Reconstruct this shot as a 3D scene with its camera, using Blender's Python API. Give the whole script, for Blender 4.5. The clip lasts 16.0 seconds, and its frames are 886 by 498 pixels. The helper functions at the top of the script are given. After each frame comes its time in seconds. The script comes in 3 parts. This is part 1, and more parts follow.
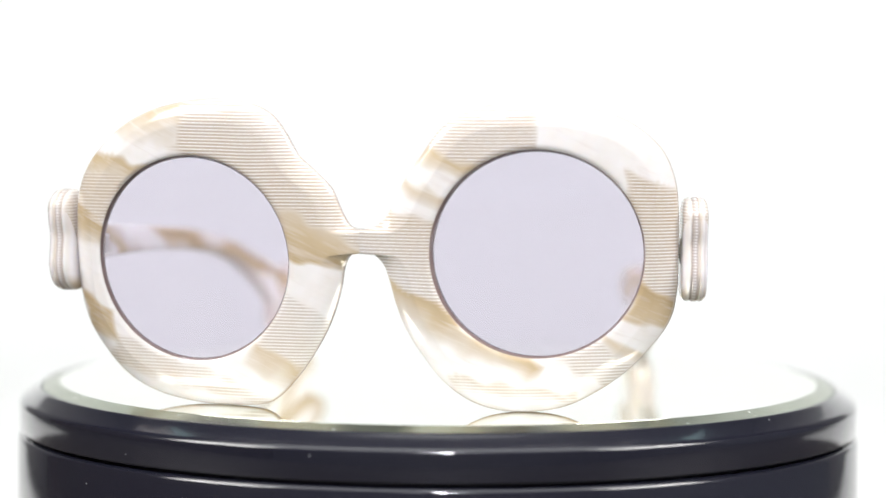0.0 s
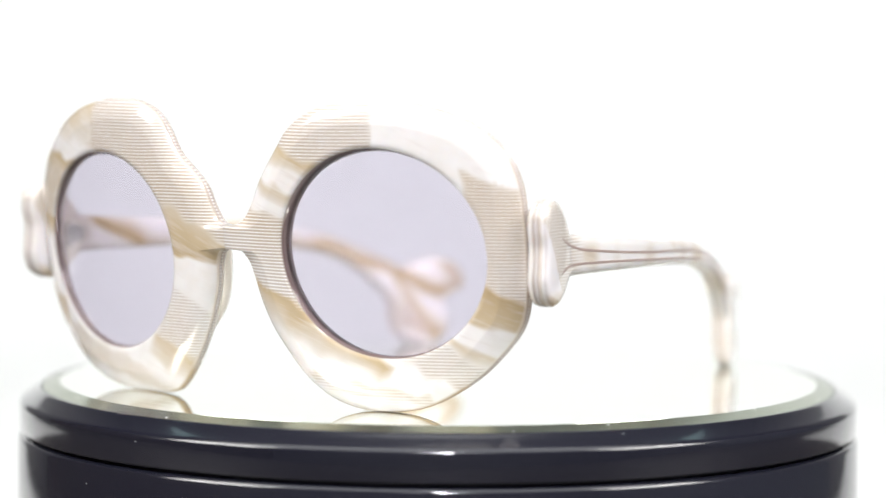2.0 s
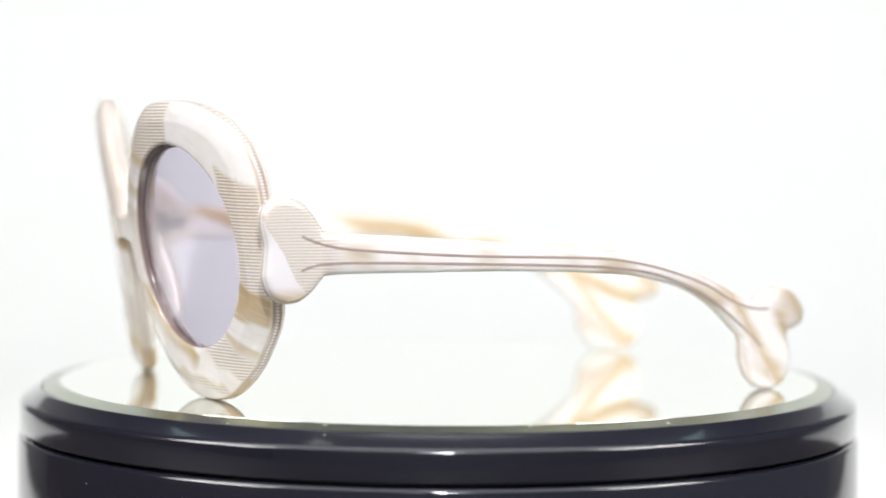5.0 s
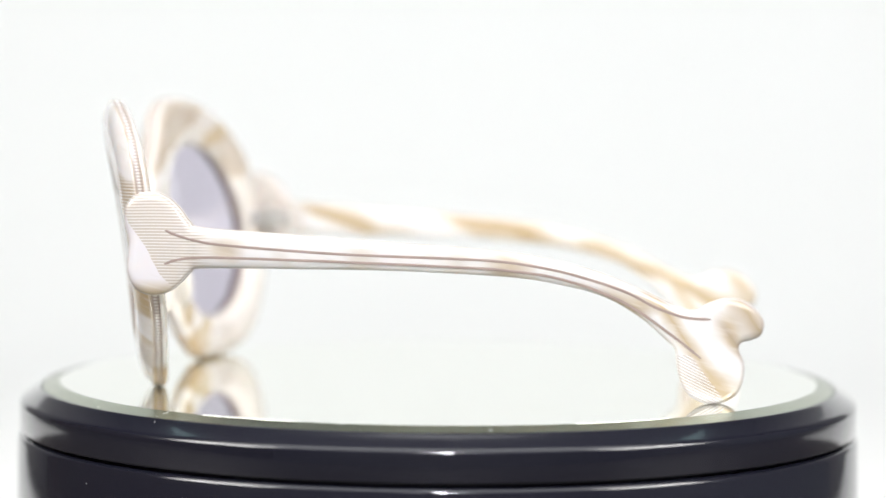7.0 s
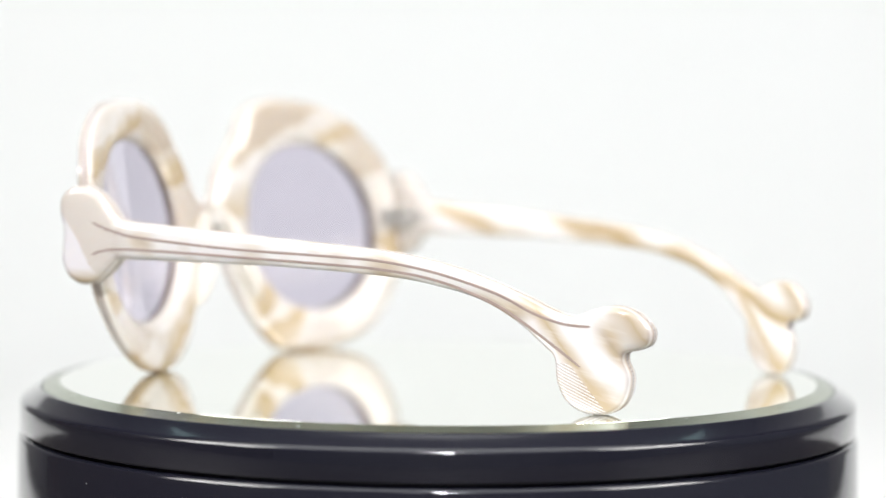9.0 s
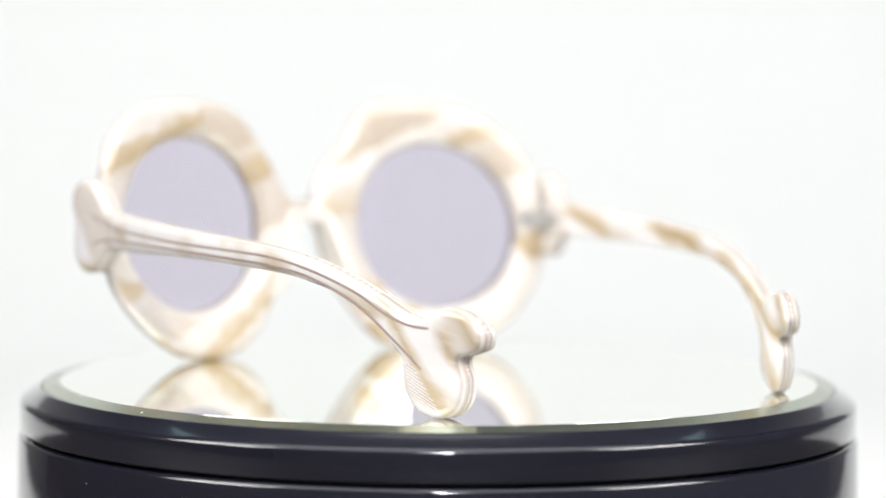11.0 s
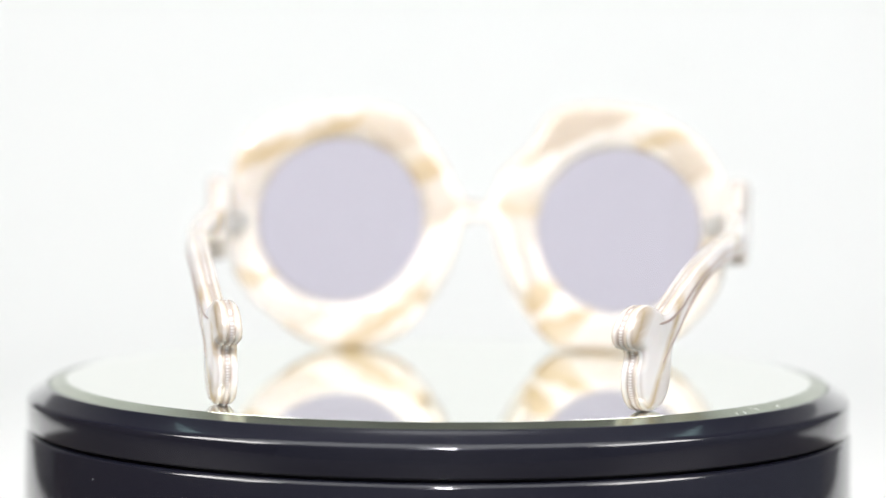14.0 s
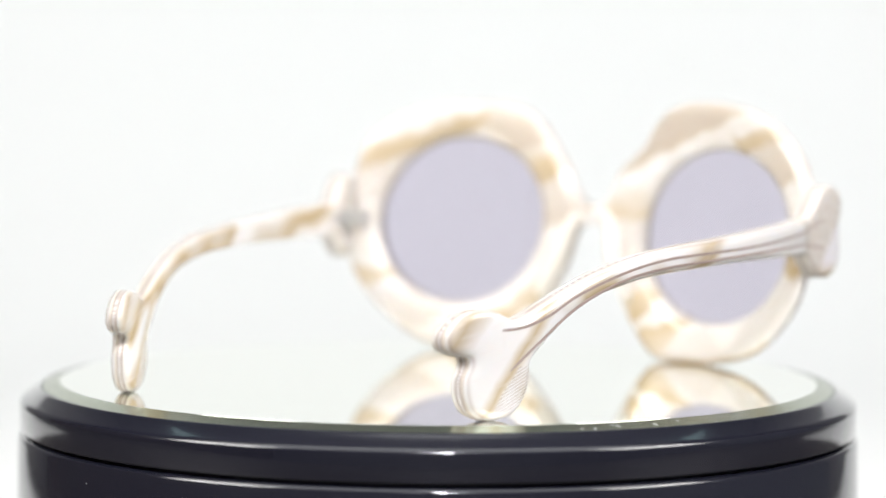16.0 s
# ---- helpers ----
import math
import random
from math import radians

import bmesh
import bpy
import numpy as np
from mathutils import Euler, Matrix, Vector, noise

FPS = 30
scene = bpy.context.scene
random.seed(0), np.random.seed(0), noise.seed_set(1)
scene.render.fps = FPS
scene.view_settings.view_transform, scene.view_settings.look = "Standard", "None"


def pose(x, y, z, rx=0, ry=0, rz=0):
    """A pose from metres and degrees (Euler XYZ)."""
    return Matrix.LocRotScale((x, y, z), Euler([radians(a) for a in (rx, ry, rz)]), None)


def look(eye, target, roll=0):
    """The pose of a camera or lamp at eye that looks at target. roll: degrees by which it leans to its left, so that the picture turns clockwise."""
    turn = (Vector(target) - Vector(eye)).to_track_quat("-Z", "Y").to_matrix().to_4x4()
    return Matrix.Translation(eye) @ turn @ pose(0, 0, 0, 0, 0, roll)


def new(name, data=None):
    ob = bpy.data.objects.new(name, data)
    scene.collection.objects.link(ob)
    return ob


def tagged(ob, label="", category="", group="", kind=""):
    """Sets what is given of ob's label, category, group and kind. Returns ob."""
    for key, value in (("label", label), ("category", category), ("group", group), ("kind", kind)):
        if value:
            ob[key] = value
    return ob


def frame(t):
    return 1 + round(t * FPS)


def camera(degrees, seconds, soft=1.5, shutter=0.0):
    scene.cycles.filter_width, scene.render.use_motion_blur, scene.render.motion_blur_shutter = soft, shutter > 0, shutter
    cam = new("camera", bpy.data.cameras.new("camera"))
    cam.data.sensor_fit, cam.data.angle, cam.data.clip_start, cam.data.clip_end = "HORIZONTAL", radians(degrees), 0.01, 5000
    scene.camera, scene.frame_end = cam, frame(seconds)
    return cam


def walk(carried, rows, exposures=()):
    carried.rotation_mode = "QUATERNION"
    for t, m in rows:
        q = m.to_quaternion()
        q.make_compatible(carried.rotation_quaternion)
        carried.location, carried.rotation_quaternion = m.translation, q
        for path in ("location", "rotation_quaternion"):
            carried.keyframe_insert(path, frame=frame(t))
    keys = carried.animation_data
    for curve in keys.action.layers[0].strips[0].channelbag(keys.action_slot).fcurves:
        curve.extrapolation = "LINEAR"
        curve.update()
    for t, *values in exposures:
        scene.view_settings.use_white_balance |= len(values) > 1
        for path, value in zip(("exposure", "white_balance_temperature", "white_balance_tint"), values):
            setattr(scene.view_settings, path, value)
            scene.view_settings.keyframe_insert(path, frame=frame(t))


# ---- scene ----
# camera: a long lens that stands still before the turntable; it draws back a
# centimetre while the lens focuses on the far side
cam = camera(19.52, 16.0, soft=1.5)
cam.data.dof.use_dof = True
cam.data.dof.focus_distance = 0.558
cam.data.dof.aperture_fstop = 7.0
EYE = Vector((0.0, -0.62026, 0.06896))
WAY = Vector((math.sin(radians(0.0823)) * math.cos(radians(3.4975)),
              math.cos(radians(0.0823)) * math.cos(radians(3.4975)),
              -math.sin(radians(3.4975))))


def stand(back=0.0):
    eye = EYE - back * WAY
    return look(eye, eye + WAY, 0.407)


walk(cam, [(0, stand()), (6, stand()), (13.3, stand()), (13.43, stand(0.001)), (13.6, stand(0.0100)), (14.2, stand(0.0105)),
           (14.8, stand(0.0100)), (14.97, stand(0.001)), (15.1, stand()), (16, stand())],
     exposures=[(0, 0.39), (3, 0.38), (4.2, 0.34), (6.4, 0.27), (9, 0.25), (12, 0.26), (16, 0.26)])

# turn of the platter and of what stands on it: seconds, degrees
TURN = ((0, -8.6), (1, -20.9), (2, -33.4), (3, -45.9), (4, -58.4), (5.2, -73.5), (6.5, -89.6), (7.5, -102.0), (9, -120.7),
        (10.2, -135.8), (11.5, -152.2), (12.5, -164.8), (13.5, -177.7), (14.5, -190.6), (15.5, -203.6), (16, -210.1))

# ------------------------------------------------------------------ world and lamps
world = bpy.data.worlds.new("world")
scene.world = world
world.use_nodes = True
world.node_tree.nodes["Background"].inputs[0].default_value = (0.9, 0.95, 1.0, 1)
world.node_tree.nodes["Background"].inputs[1].default_value = 0.3


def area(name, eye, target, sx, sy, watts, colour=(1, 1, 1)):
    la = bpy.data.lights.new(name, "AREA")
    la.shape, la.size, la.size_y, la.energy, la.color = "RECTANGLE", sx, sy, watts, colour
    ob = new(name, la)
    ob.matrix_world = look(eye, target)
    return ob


# broad overhead fill added for general light; no such panel is known
area("overhead_fill", (0, -0.75, 1.70), (0, -0.75, 0), 2.6, 1.7, 19.0, (0.975, 0.985, 0.99))
# unseen fill added behind the glasses to brighten and cool the paper
area("backdrop_fill", (0, 0.42, 0.80), (0, 1.0, 0.18), 1.1, 0.2, 0.75, (0.66, 0.98, 1.0))
area("key_lamp", (0.03, -0.85, 0.62), (0, 0, 0.03), 0.07, 0.07, 4.6, (0.96, 0.96, 1.0))
# side fills added to brighten temples and rim edges; no such sources are seen
area("side_fill", (-1.0, -0.50, 0.75), (0, 0, 0.03), 0.6, 0.5, 9.5, (1.0, 0.975, 0.955))
area("side_fill", (1.0, -0.52, 0.75), (0, 0, 0.03), 0.6, 0.5, 9.0, (1.0, 0.975, 0.96))


# ------------------------------------------------------------------ materials
def blank(name):
    m = bpy.data.materials.new(name)
    m.use_nodes = True
    nt = m.node_tree
    return m, nt, nt.nodes["Principled BSDF"]


def put(nt, sock, value):
    if isinstance(value, bpy.types.NodeSocket):
        nt.links.new(value, sock)
    else:
        sock.default_value = value


def calc(nt, op, a, b=0.0, c=0.0, clamp=False):
    nd = nt.nodes.new("ShaderNodeMath")
    nd.operation, nd.use_clamp = op, clamp
    for s, v in zip(nd.inputs, (a, b, c)):
        put(nt, s, v)
    return nd.outputs[0]


def blend(nt, fac, a, b, mode="MIX"):
    nd = nt.nodes.new("ShaderNodeMix")
    nd.data_type, nd.blend_type = "RGBA", mode
    put(nt, nd.inputs[0], fac)
    put(nt, nd.inputs[6], a if isinstance(a, bpy.types.NodeSocket) else (*a, 1))
    put(nt, nd.inputs[7], b if isinstance(b, bpy.types.NodeSocket) else (*b, 1))
    return nd.outputs[2]


def ramp(nt, fac, stops, interp="LINEAR"):
    nd = nt.nodes.new("ShaderNodeValToRGB")
    nd.color_ramp.interpolation = interp
    el = nd.color_ramp.elements
    while len(el) < len(stops):
        el.new(0.5)
    for e, (p, col) in zip(el, stops):
        e.position, e.color = p, (*col, 1)
    put(nt, nd.inputs[0], fac)
    return nd.outputs[0]


def noise_of(nt, vec, scale, detail=3.0, rough=0.5):
    nd = nt.nodes.new("ShaderNodeTexNoise")
    nd.inputs["Scale"].default_value, nd.inputs["Detail"].default_value = scale, detail
    nd.inputs["Roughness"].default_value = rough
    if vec is not None:
        nt.links.new(vec, nd.inputs["Vector"])
    return nd.outputs["Fac"]


def object_xyz(nt):
    tc = nt.nodes.new("ShaderNodeTexCoord")
    sp = nt.nodes.new("ShaderNodeSeparateXYZ")
    nt.links.new(tc.outputs["Object"], sp.inputs[0])
    return tc.outputs["Object"], sp.outputs[0], sp.outputs[1], sp.outputs[2]


def vector(nt, x, y, z):
    nd = nt.nodes.new("ShaderNodeCombineXYZ")
    for s, v in zip(nd.inputs, (x, y, z)):
        put(nt, s, v)
    return nd.outputs[0]


def attr(nt, name):
    nd = nt.nodes.new("ShaderNodeAttribute")
    nd.attribute_name = name
    return nd.outputs["Fac"]


def relief(nt, bsdf, height, strength, distance):
    nd = nt.nodes.new("ShaderNodeBump")
    nd.inputs["Strength"].default_value, nd.inputs["Distance"].default_value = strength, distance
    nt.links.new(height, nd.inputs["Height"])
    nt.links.new(nd.outputs[0], bsdf.inputs["Normal"])


def plain(name, colour, rough=0.5, metal=0.0, vary=0.06, scale=60.0, bump=0.0):
    m, nt, b = blank(name)
    vec = object_xyz(nt)[0]
    n1 = noise_of(nt, vec, scale, 4)
    dark = tuple(c * (1 - vary) for c in colour)
    light = tuple(min(1, c * (1 + vary)) for c in colour)
    nt.links.new(blend(nt, n1, dark, light), b.inputs["Base Color"])
    n2 = noise_of(nt, vec, scale * 9, 2)
    put(nt, b.inputs["Roughness"], calc(nt, "MULTIPLY_ADD", n2, rough * 0.4, rough * 0.8))
    b.inputs["Metallic"].default_value = metal
    if bump:
        relief(nt, b, n2, 0.3, bump)
    return m


TAN, HONEY, CREAM, MILK = (0.47, 0.345, 0.19), (0.61, 0.49, 0.32), (0.725, 0.66, 0.57), (0.90, 0.875, 0.86)


def acetate(name, front, pitch):
    """Pearly laminated acetate: patches of tan, cream and milk, some ruled with fine lines, layers along the cut edges."""
    m, nt, b = blank(name)
    vec, x, y, z = object_xyz(nt)
    wob = noise_of(nt, vec, 38.0, 1)
    wob2 = noise_of(nt, vec, 160.0, 2)
    depth, edge = attr(nt, "depth"), attr(nt, "edge")
    if front:
        u, slope, lean = x, 0.45, 0.0
        tone = calc(nt, "ADD", attr(nt, "tone"), calc(nt, "MULTIPLY_ADD", wob2, 0.24, -0.12), clamp=True)
        base = ramp(nt, tone, ((0.0, TAN), (0.35, HONEY), (0.68, CREAM), (0.95, MILK), (1.0, (0.91, 0.89, 0.89))))
        mask = attr(nt, "ruled")
    else:
        u, slope = y, 0.3
        c = calc(nt, "MULTIPLY_ADD", y, 0.30 / 0.013, calc(nt, "MULTIPLY_ADD", z, 1 / 0.013, 0.3))
        c = calc(nt, "ADD", c, calc(nt, "MULTIPLY_ADD", wob, 1.6, -0.8))
        c = calc(nt, "ADD", c, calc(nt, "MULTIPLY_ADD", wob2, 0.10, -0.05))
        base = ramp(nt, calc(nt, "FRACT", c), ((0.0, HONEY), (0.08, TAN), (0.20, HONEY), (0.36, CREAM), (0.55, MILK), (0.85, MILK), (1.0, HONEY)))
        base = blend(nt, calc(nt, "MULTIPLY_ADD", noise_of(nt, vec, 60.0, 1), calc(nt, "MULTIPLY_ADD", depth, -3.5, 6.0), -2.2, clamp=True), base, MILK)
        # the folds on the bone-shaped head and tip
        soft = calc(nt, "MULTIPLY_ADD", wob2, 0.003, -0.0015)
        head_c = calc(nt, "ADD", calc(nt, "ADD", calc(nt, "MULTIPLY_ADD", y, 1.6, z), 0.0576), soft)
        tip_c = calc(nt, "ADD", calc(nt, "ADD", calc(nt, "MULTIPLY_ADD", y, 1.42, z), -0.0994), soft)
        lobe_c = calc(nt, "ADD", tip_c, -0.0185)
        at_head = calc(nt, "MULTIPLY_ADD", calc(nt, "ADD", y, soft), -220.0, -9.4, clamp=True)
        at_tip = calc(nt, "GREATER_THAN", y, 0.050)
        low = calc(nt, "LESS_THAN", z, 0.0112)
        base = blend(nt, at_head, base, CREAM)
        base = blend(nt, calc(nt, "MULTIPLY", at_head, calc(nt, "LESS_THAN", head_c, 0.0)), base, (0.88, 0.85, 0.87))
        base = blend(nt, calc(nt, "MULTIPLY", at_head, calc(nt, "MULTIPLY_ADD", z, -330.0, 9.2, clamp=True)), base, HONEY)
        base = blend(nt, calc(nt, "MULTIPLY", at_tip, calc(nt, "MULTIPLY_ADD", calc(nt, "ABSOLUTE", tip_c), -260.0, 1.0, clamp=True)), base, HONEY)
        crescent = calc(nt, "MULTIPLY_ADD", calc(nt, "ABSOLUTE", calc(nt, "ADD", lobe_c, -0.0065)), -130.0, 0.95, clamp=True)
        base = blend(nt, calc(nt, "MULTIPLY", at_tip, crescent), base, (0.54, 0.43, 0.28))
        tip_ruled = calc(nt, "MULTIPLY", calc(nt, "MULTIPLY", at_tip, low), calc(nt, "LESS_THAN", tip_c, -0.0015))
        mask = calc(nt, "ADD", calc(nt, "MULTIPLY", at_head, calc(nt, "MULTIPLY", calc(nt, "GREATER_THAN", head_c, 0.0), 0.75)), tip_ruled, clamp=True)
        lean = calc(nt, "MULTIPLY", at_tip, 0.5)
    # streaks that run with the bands
    run = calc(nt, "MULTIPLY_ADD", u, slope, z)
    cross = calc(nt, "MULTIPLY_ADD", z, -slope, u)
    sv = vector(nt, calc(nt, "MULTIPLY", run, 800.0), calc(nt, "MULTIPLY", cross, 75.0), calc(nt, "MULTIPLY", y if front else x, 150.0))
    streak = noise_of(nt, sv, 1.0, 3)
    pearl = blend(nt, calc(nt, "MULTIPLY_ADD", streak, 1.8, -0.95, clamp=True), base, (0.91, 0.885, 0.875))
    pearl = blend(nt, calc(nt, "MULTIPLY_ADD", streak, -2.0 if front else -1.0, 0.86 if front else 0.40, clamp=True), pearl, (0.70, 0.63, 0.59))
    # fine ruling
    saw = calc(nt, "FRACT", calc(nt, "DIVIDE", calc(nt, "MULTIPLY_ADD", u, lean, calc(nt, "MULTIPLY_ADD", wob, 0.0012, z)), pitch))
    tri = calc(nt, "ABSOLUTE", calc(nt, "SUBTRACT", saw, 0.5))
    line = calc(nt, "MULTIPLY_ADD", tri, -6.0, 1.7, clamp=True)
    ruled = blend(nt, calc(nt, "MULTIPLY", line, 0.62), base, (0.47, 0.395, 0.365))
    ruled = blend(nt, calc(nt, "MULTIPLY_ADD", tri, 8.0, -2.2, clamp=True), ruled, (0.91, 0.90, 0.90))
    col = blend(nt, mask, pearl, ruled)
    # layers on the cut edges
    dn = calc(nt, "ADD", depth, calc(nt, "MULTIPLY_ADD", wob2, 0.12, -0.06))
    layers = ramp(nt, dn, ((0.0, (0.82, 0.76, 0.68)), (0.13, (0.42, 0.33, 0.28)), (0.19, (0.90, 0.88, 0.87)), (0.36, (0.76, 0.68, 0.58)),
                           (0.42, (0.47, 0.38, 0.32)), (0.50, (0.88, 0.86, 0.86)), (0.64, (0.52, 0.43, 0.36)), (0.74, (0.90, 0.88, 0.85)),
                           (1.0, (0.76, 0.67, 0.56))))
    if front:
        # the lowest stretch of the cut edge is plain tan stock
        layers = blend(nt, calc(nt, "MULTIPLY_ADD", calc(nt, "ADD", z, calc(nt, "MULTIPLY", wob2, 0.004)), -400.0, 4.0, clamp=True), layers, (0.50, 0.36, 0.20))
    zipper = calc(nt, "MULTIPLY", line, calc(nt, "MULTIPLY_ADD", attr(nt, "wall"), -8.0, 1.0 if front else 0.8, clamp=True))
    zipper = calc(nt, "MULTIPLY", zipper, calc(nt, "MULTIPLY", calc(nt, "GREATER_THAN", depth, 0.43), calc(nt, "LESS_THAN", depth, 0.66)))
    layers = blend(nt, zipper, layers, (0.45, 0.38, 0.35))
    col = blend(nt, calc(nt, "MULTIPLY", edge, 0.85), col, layers)
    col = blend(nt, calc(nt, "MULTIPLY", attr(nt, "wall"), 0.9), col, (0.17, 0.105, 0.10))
    nt.links.new(col, b.inputs["Base Color"])
    b.inputs["Roughness"].default_value = 0.16
    b.inputs["Coat Weight"].default_value = 0.5
    b.inputs["Coat Roughness"].default_value = 0.04
    b.inputs["Subsurface Weight"].default_value = 0.15
    b.inputs["Subsurface Scale"].default_value = 0.002
    b.inputs["Subsurface Radius"].default_value = (1.0, 0.8, 0.6)
    relief(nt, b, streak, 0.05, 0.0002)
    return m


ACETATE_FRONT = acetate("acetate_front", True, 0.00071)
ACETATE_TEMPLE = acetate("acetate_temple", False, 0.00066)


def clear_acetate():
    m, nt, b = blank("clear_acetate")
    vec = object_xyz(nt)[0]
    nt.links.new(blend(nt, noise_of(nt, vec, 200.0), (0.80, 0.72, 0.60), (0.90, 0.87, 0.84)), b.inputs["Base Color"])
    b.inputs["Roughness"].default_value = 0.08
    b.inputs["Coat Weight"].default_value = 0.6
    return m


CLEAR = clear_acetate()


def lens_glass():
    m, nt, b = blank("tinted_lens")
    b.inputs["Base Color"].default_value = (0.755, 0.715, 0.82, 1)
    b.inputs["Transmission Weight"].default_value = 1.0
    b.inputs["Roughness"].default_value = 0.0
    b.inputs["IOR"].default_value = 1.56
    return m


LENS = lens_glass()
INLAY = plain("brown_inlay", (0.40, 0.31, 0.275), 0.35, 0, 0.2, 300)
STEEL = plain("hinge_steel", (0.88, 0.87, 0.85), 0.42, 1.0, 0.05, 400)


def mirror_glass():
    m, nt, b = blank("mirror_glass")
    vec = object_xyz(nt)[0]
    n = noise_of(nt, vec, 25.0, 4)
    nt.links.new(blend(nt, n, (0.885, 0.905, 0.84), (0.905, 0.92, 0.86)), b.inputs["Base Color"])
    b.inputs["Metallic"].default_value = 1.0
    put(nt, b.inputs["Roughness"], calc(nt, "MULTIPLY_ADD", noise_of(nt, vec, 300.0, 3), 0.02, 0.005))
    return m


MIRROR = mirror_glass()


def bevel_glass():
    """The ground edge of the mirror: greenish glass with small reflections painted into its colour."""
    m, nt, b = blank("bevelled_mirror_edge")
    vec = object_xyz(nt)[0]
    tone = blend(nt, noise_of(nt, vec, 60.0, 3), (0.34, 0.38, 0.28), (0.52, 0.56, 0.45))
    glint = calc(nt, "MULTIPLY", calc(nt, "GREATER_THAN", noise_of(nt, vec, 500.0, 1), 0.70), calc(nt, "GREATER_THAN", noise_of(nt, vec, 35.0, 2), 0.58))
    nt.links.new(blend(nt, glint, tone, (0.92, 0.93, 0.90)), b.inputs["Base Color"])
    b.inputs["Metallic"].default_value = 1.0
    put(nt, b.inputs["Roughness"], calc(nt, "MULTIPLY_ADD", glint, 0.4, 0.22))
    return m


BEVELLED = bevel_glass()


def black_gloss(name, base, rough):
    m, nt, b = blank(name)
    vec = object_xyz(nt)[0]
    vo = nt.nodes.new("ShaderNodeTexVoronoi")
    vo.inputs["Scale"].default_value = 260.0
    nt.links.new(vec, vo.inputs["Vector"])
    rare = calc(nt, "GREATER_THAN", noise_of(nt, vec, 70.0, 2), 0.66)
    dust = calc(nt, "MULTIPLY", calc(nt, "LESS_THAN", vo.outputs["Distance"], 0.055), rare)
    nt.links.new(blend(nt, dust, base, (0.35, 0.36, 0.36)), b.inputs["Base Color"])
    smear = noise_of(nt, vec, 30.0, 5)
    put(nt, b.inputs["Roughness"], calc(nt, "ADD", calc(nt, "MULTIPLY_ADD", smear, rough, rough * 0.5), calc(nt, "MULTIPLY", dust, 0.5)))
    b.inputs["IOR"].default_value = 1.5
    b.inputs["Coat Weight"].default_value = 0.8
    b.inputs["Coat Roughness"].default_value = 0.05
    return m


BLACK = black_gloss("black_lacquer", (0.011, 0.0115, 0.020), 0.17)
GROOVE = plain("dark_groove", (0.008, 0.008, 0.008), 0.7)
PAPER = plain("white_backdrop_paper", (0.84, 0.84, 0.83), 0.9, 0, 0.01, 8)
DIM = plain("dim_room_wall", (0.42, 0.415, 0.42), 0.8, 0, 0.1, 3)
BROWN = plain("brown_room_wall", (0.17, 0.135, 0.11), 0.8, 0, 0.15, 3)
BLUE = plain("grey_blue_room_wall", (0.36, 0.37, 0.42), 0.8, 0, 0.1, 3)
TABLE = plain("dark_table_laminate", (0.06, 0.052, 0.048), 0.45, 0, 0.15, 20)


# ------------------------------------------------------------------ mesh helpers
def mesh_from(name, bm, material, smooth=True):
    bmesh.ops.recalc_face_normals(bm, faces=bm.faces)
    me = bpy.data.meshes.new(name)
    bm.to_mesh(me)
    bm.free()
    me.materials.append(material)
    if smooth:
        me.shade_smooth()
        me.set_sharp_from_angle(angle=radians(50))
    return me


def part(name, bm, material, parent, label="", smooth=True):
    ob = new(name, mesh_from(name, bm, material, smooth))
    ob.parent = parent
    if label:
        tagged(ob, label)
    return ob


def spun(profile, n=192):
    """A body of revolution round z from (radius, height) pairs; a closed profile when its ends meet."""
    bm = bmesh.new()
    rows = []
    for r, z in profile:
        if r < 1e-6:
            rows.append([bm.verts.new((0, 0, z))])
        else:
            rows.append([bm.verts.new((r * math.cos(2 * math.pi * i / n), r * math.sin(2 * math.pi * i / n), z)) for i in range(n)])
    for a, b in zip(rows, rows[1:]):
        for i in range(n):
            j = (i + 1) % n
            quad = [a[i % len(a)], a[j % len(a)], b[j % len(b)], b[i % len(b)]]
            quad = list(dict.fromkeys(quad))
            if len(quad) > 2:
                bm.faces.new(quad)
    return bm


def spline(points, steps=6, closed=True):
    """Catmull-Rom through 2D or 3D points."""
    pts = [Vector(p) for p in points]
    n = len(pts)
    out = []
    for i in range(n if closed else n - 1):
        p0 = pts[(i - 1) % n] if closed or i else pts[0]
        p1, p2 = pts[i], pts[(i + 1) % n]
        p3 = pts[(i + 2) % n] if closed or i + 2 < n else pts[-1]
        for k in range(steps):
            t = k / steps
            out.append(0.5 * (2 * p1 + (p2 - p0) * t + (2 * p0 - 5 * p1 + 4 * p2 - p3) * t * t + (3 * p1 - p0 - 3 * p2 + p3) * t ** 3))
    if not closed:
        out.append(pts[-1])
    return out


def box(bm, lo, hi):
    v = [bm.verts.new((x, y, z)) for x in (lo[0], hi[0]) for y in (lo[1], hi[1]) for z in (lo[2], hi[2])]
    for q in ((0, 1, 3, 2), (4, 6, 7, 5), (0, 4, 5, 1), (2, 3, 7, 6), (0, 2, 6, 4), (1, 5, 7, 3)):
        bm.faces.new([v[i] for i in q])


def slab(name, lo, hi, material, bevel=0.0):
    bm = bmesh.new()
    box(bm, lo, hi)
    if bevel:
        bmesh.ops.bevel(bm, geom=bm.edges[:], offset=bevel, segments=2, affect="EDGES")
    return new(name, mesh_from(name, bm, material, bool(bevel)))


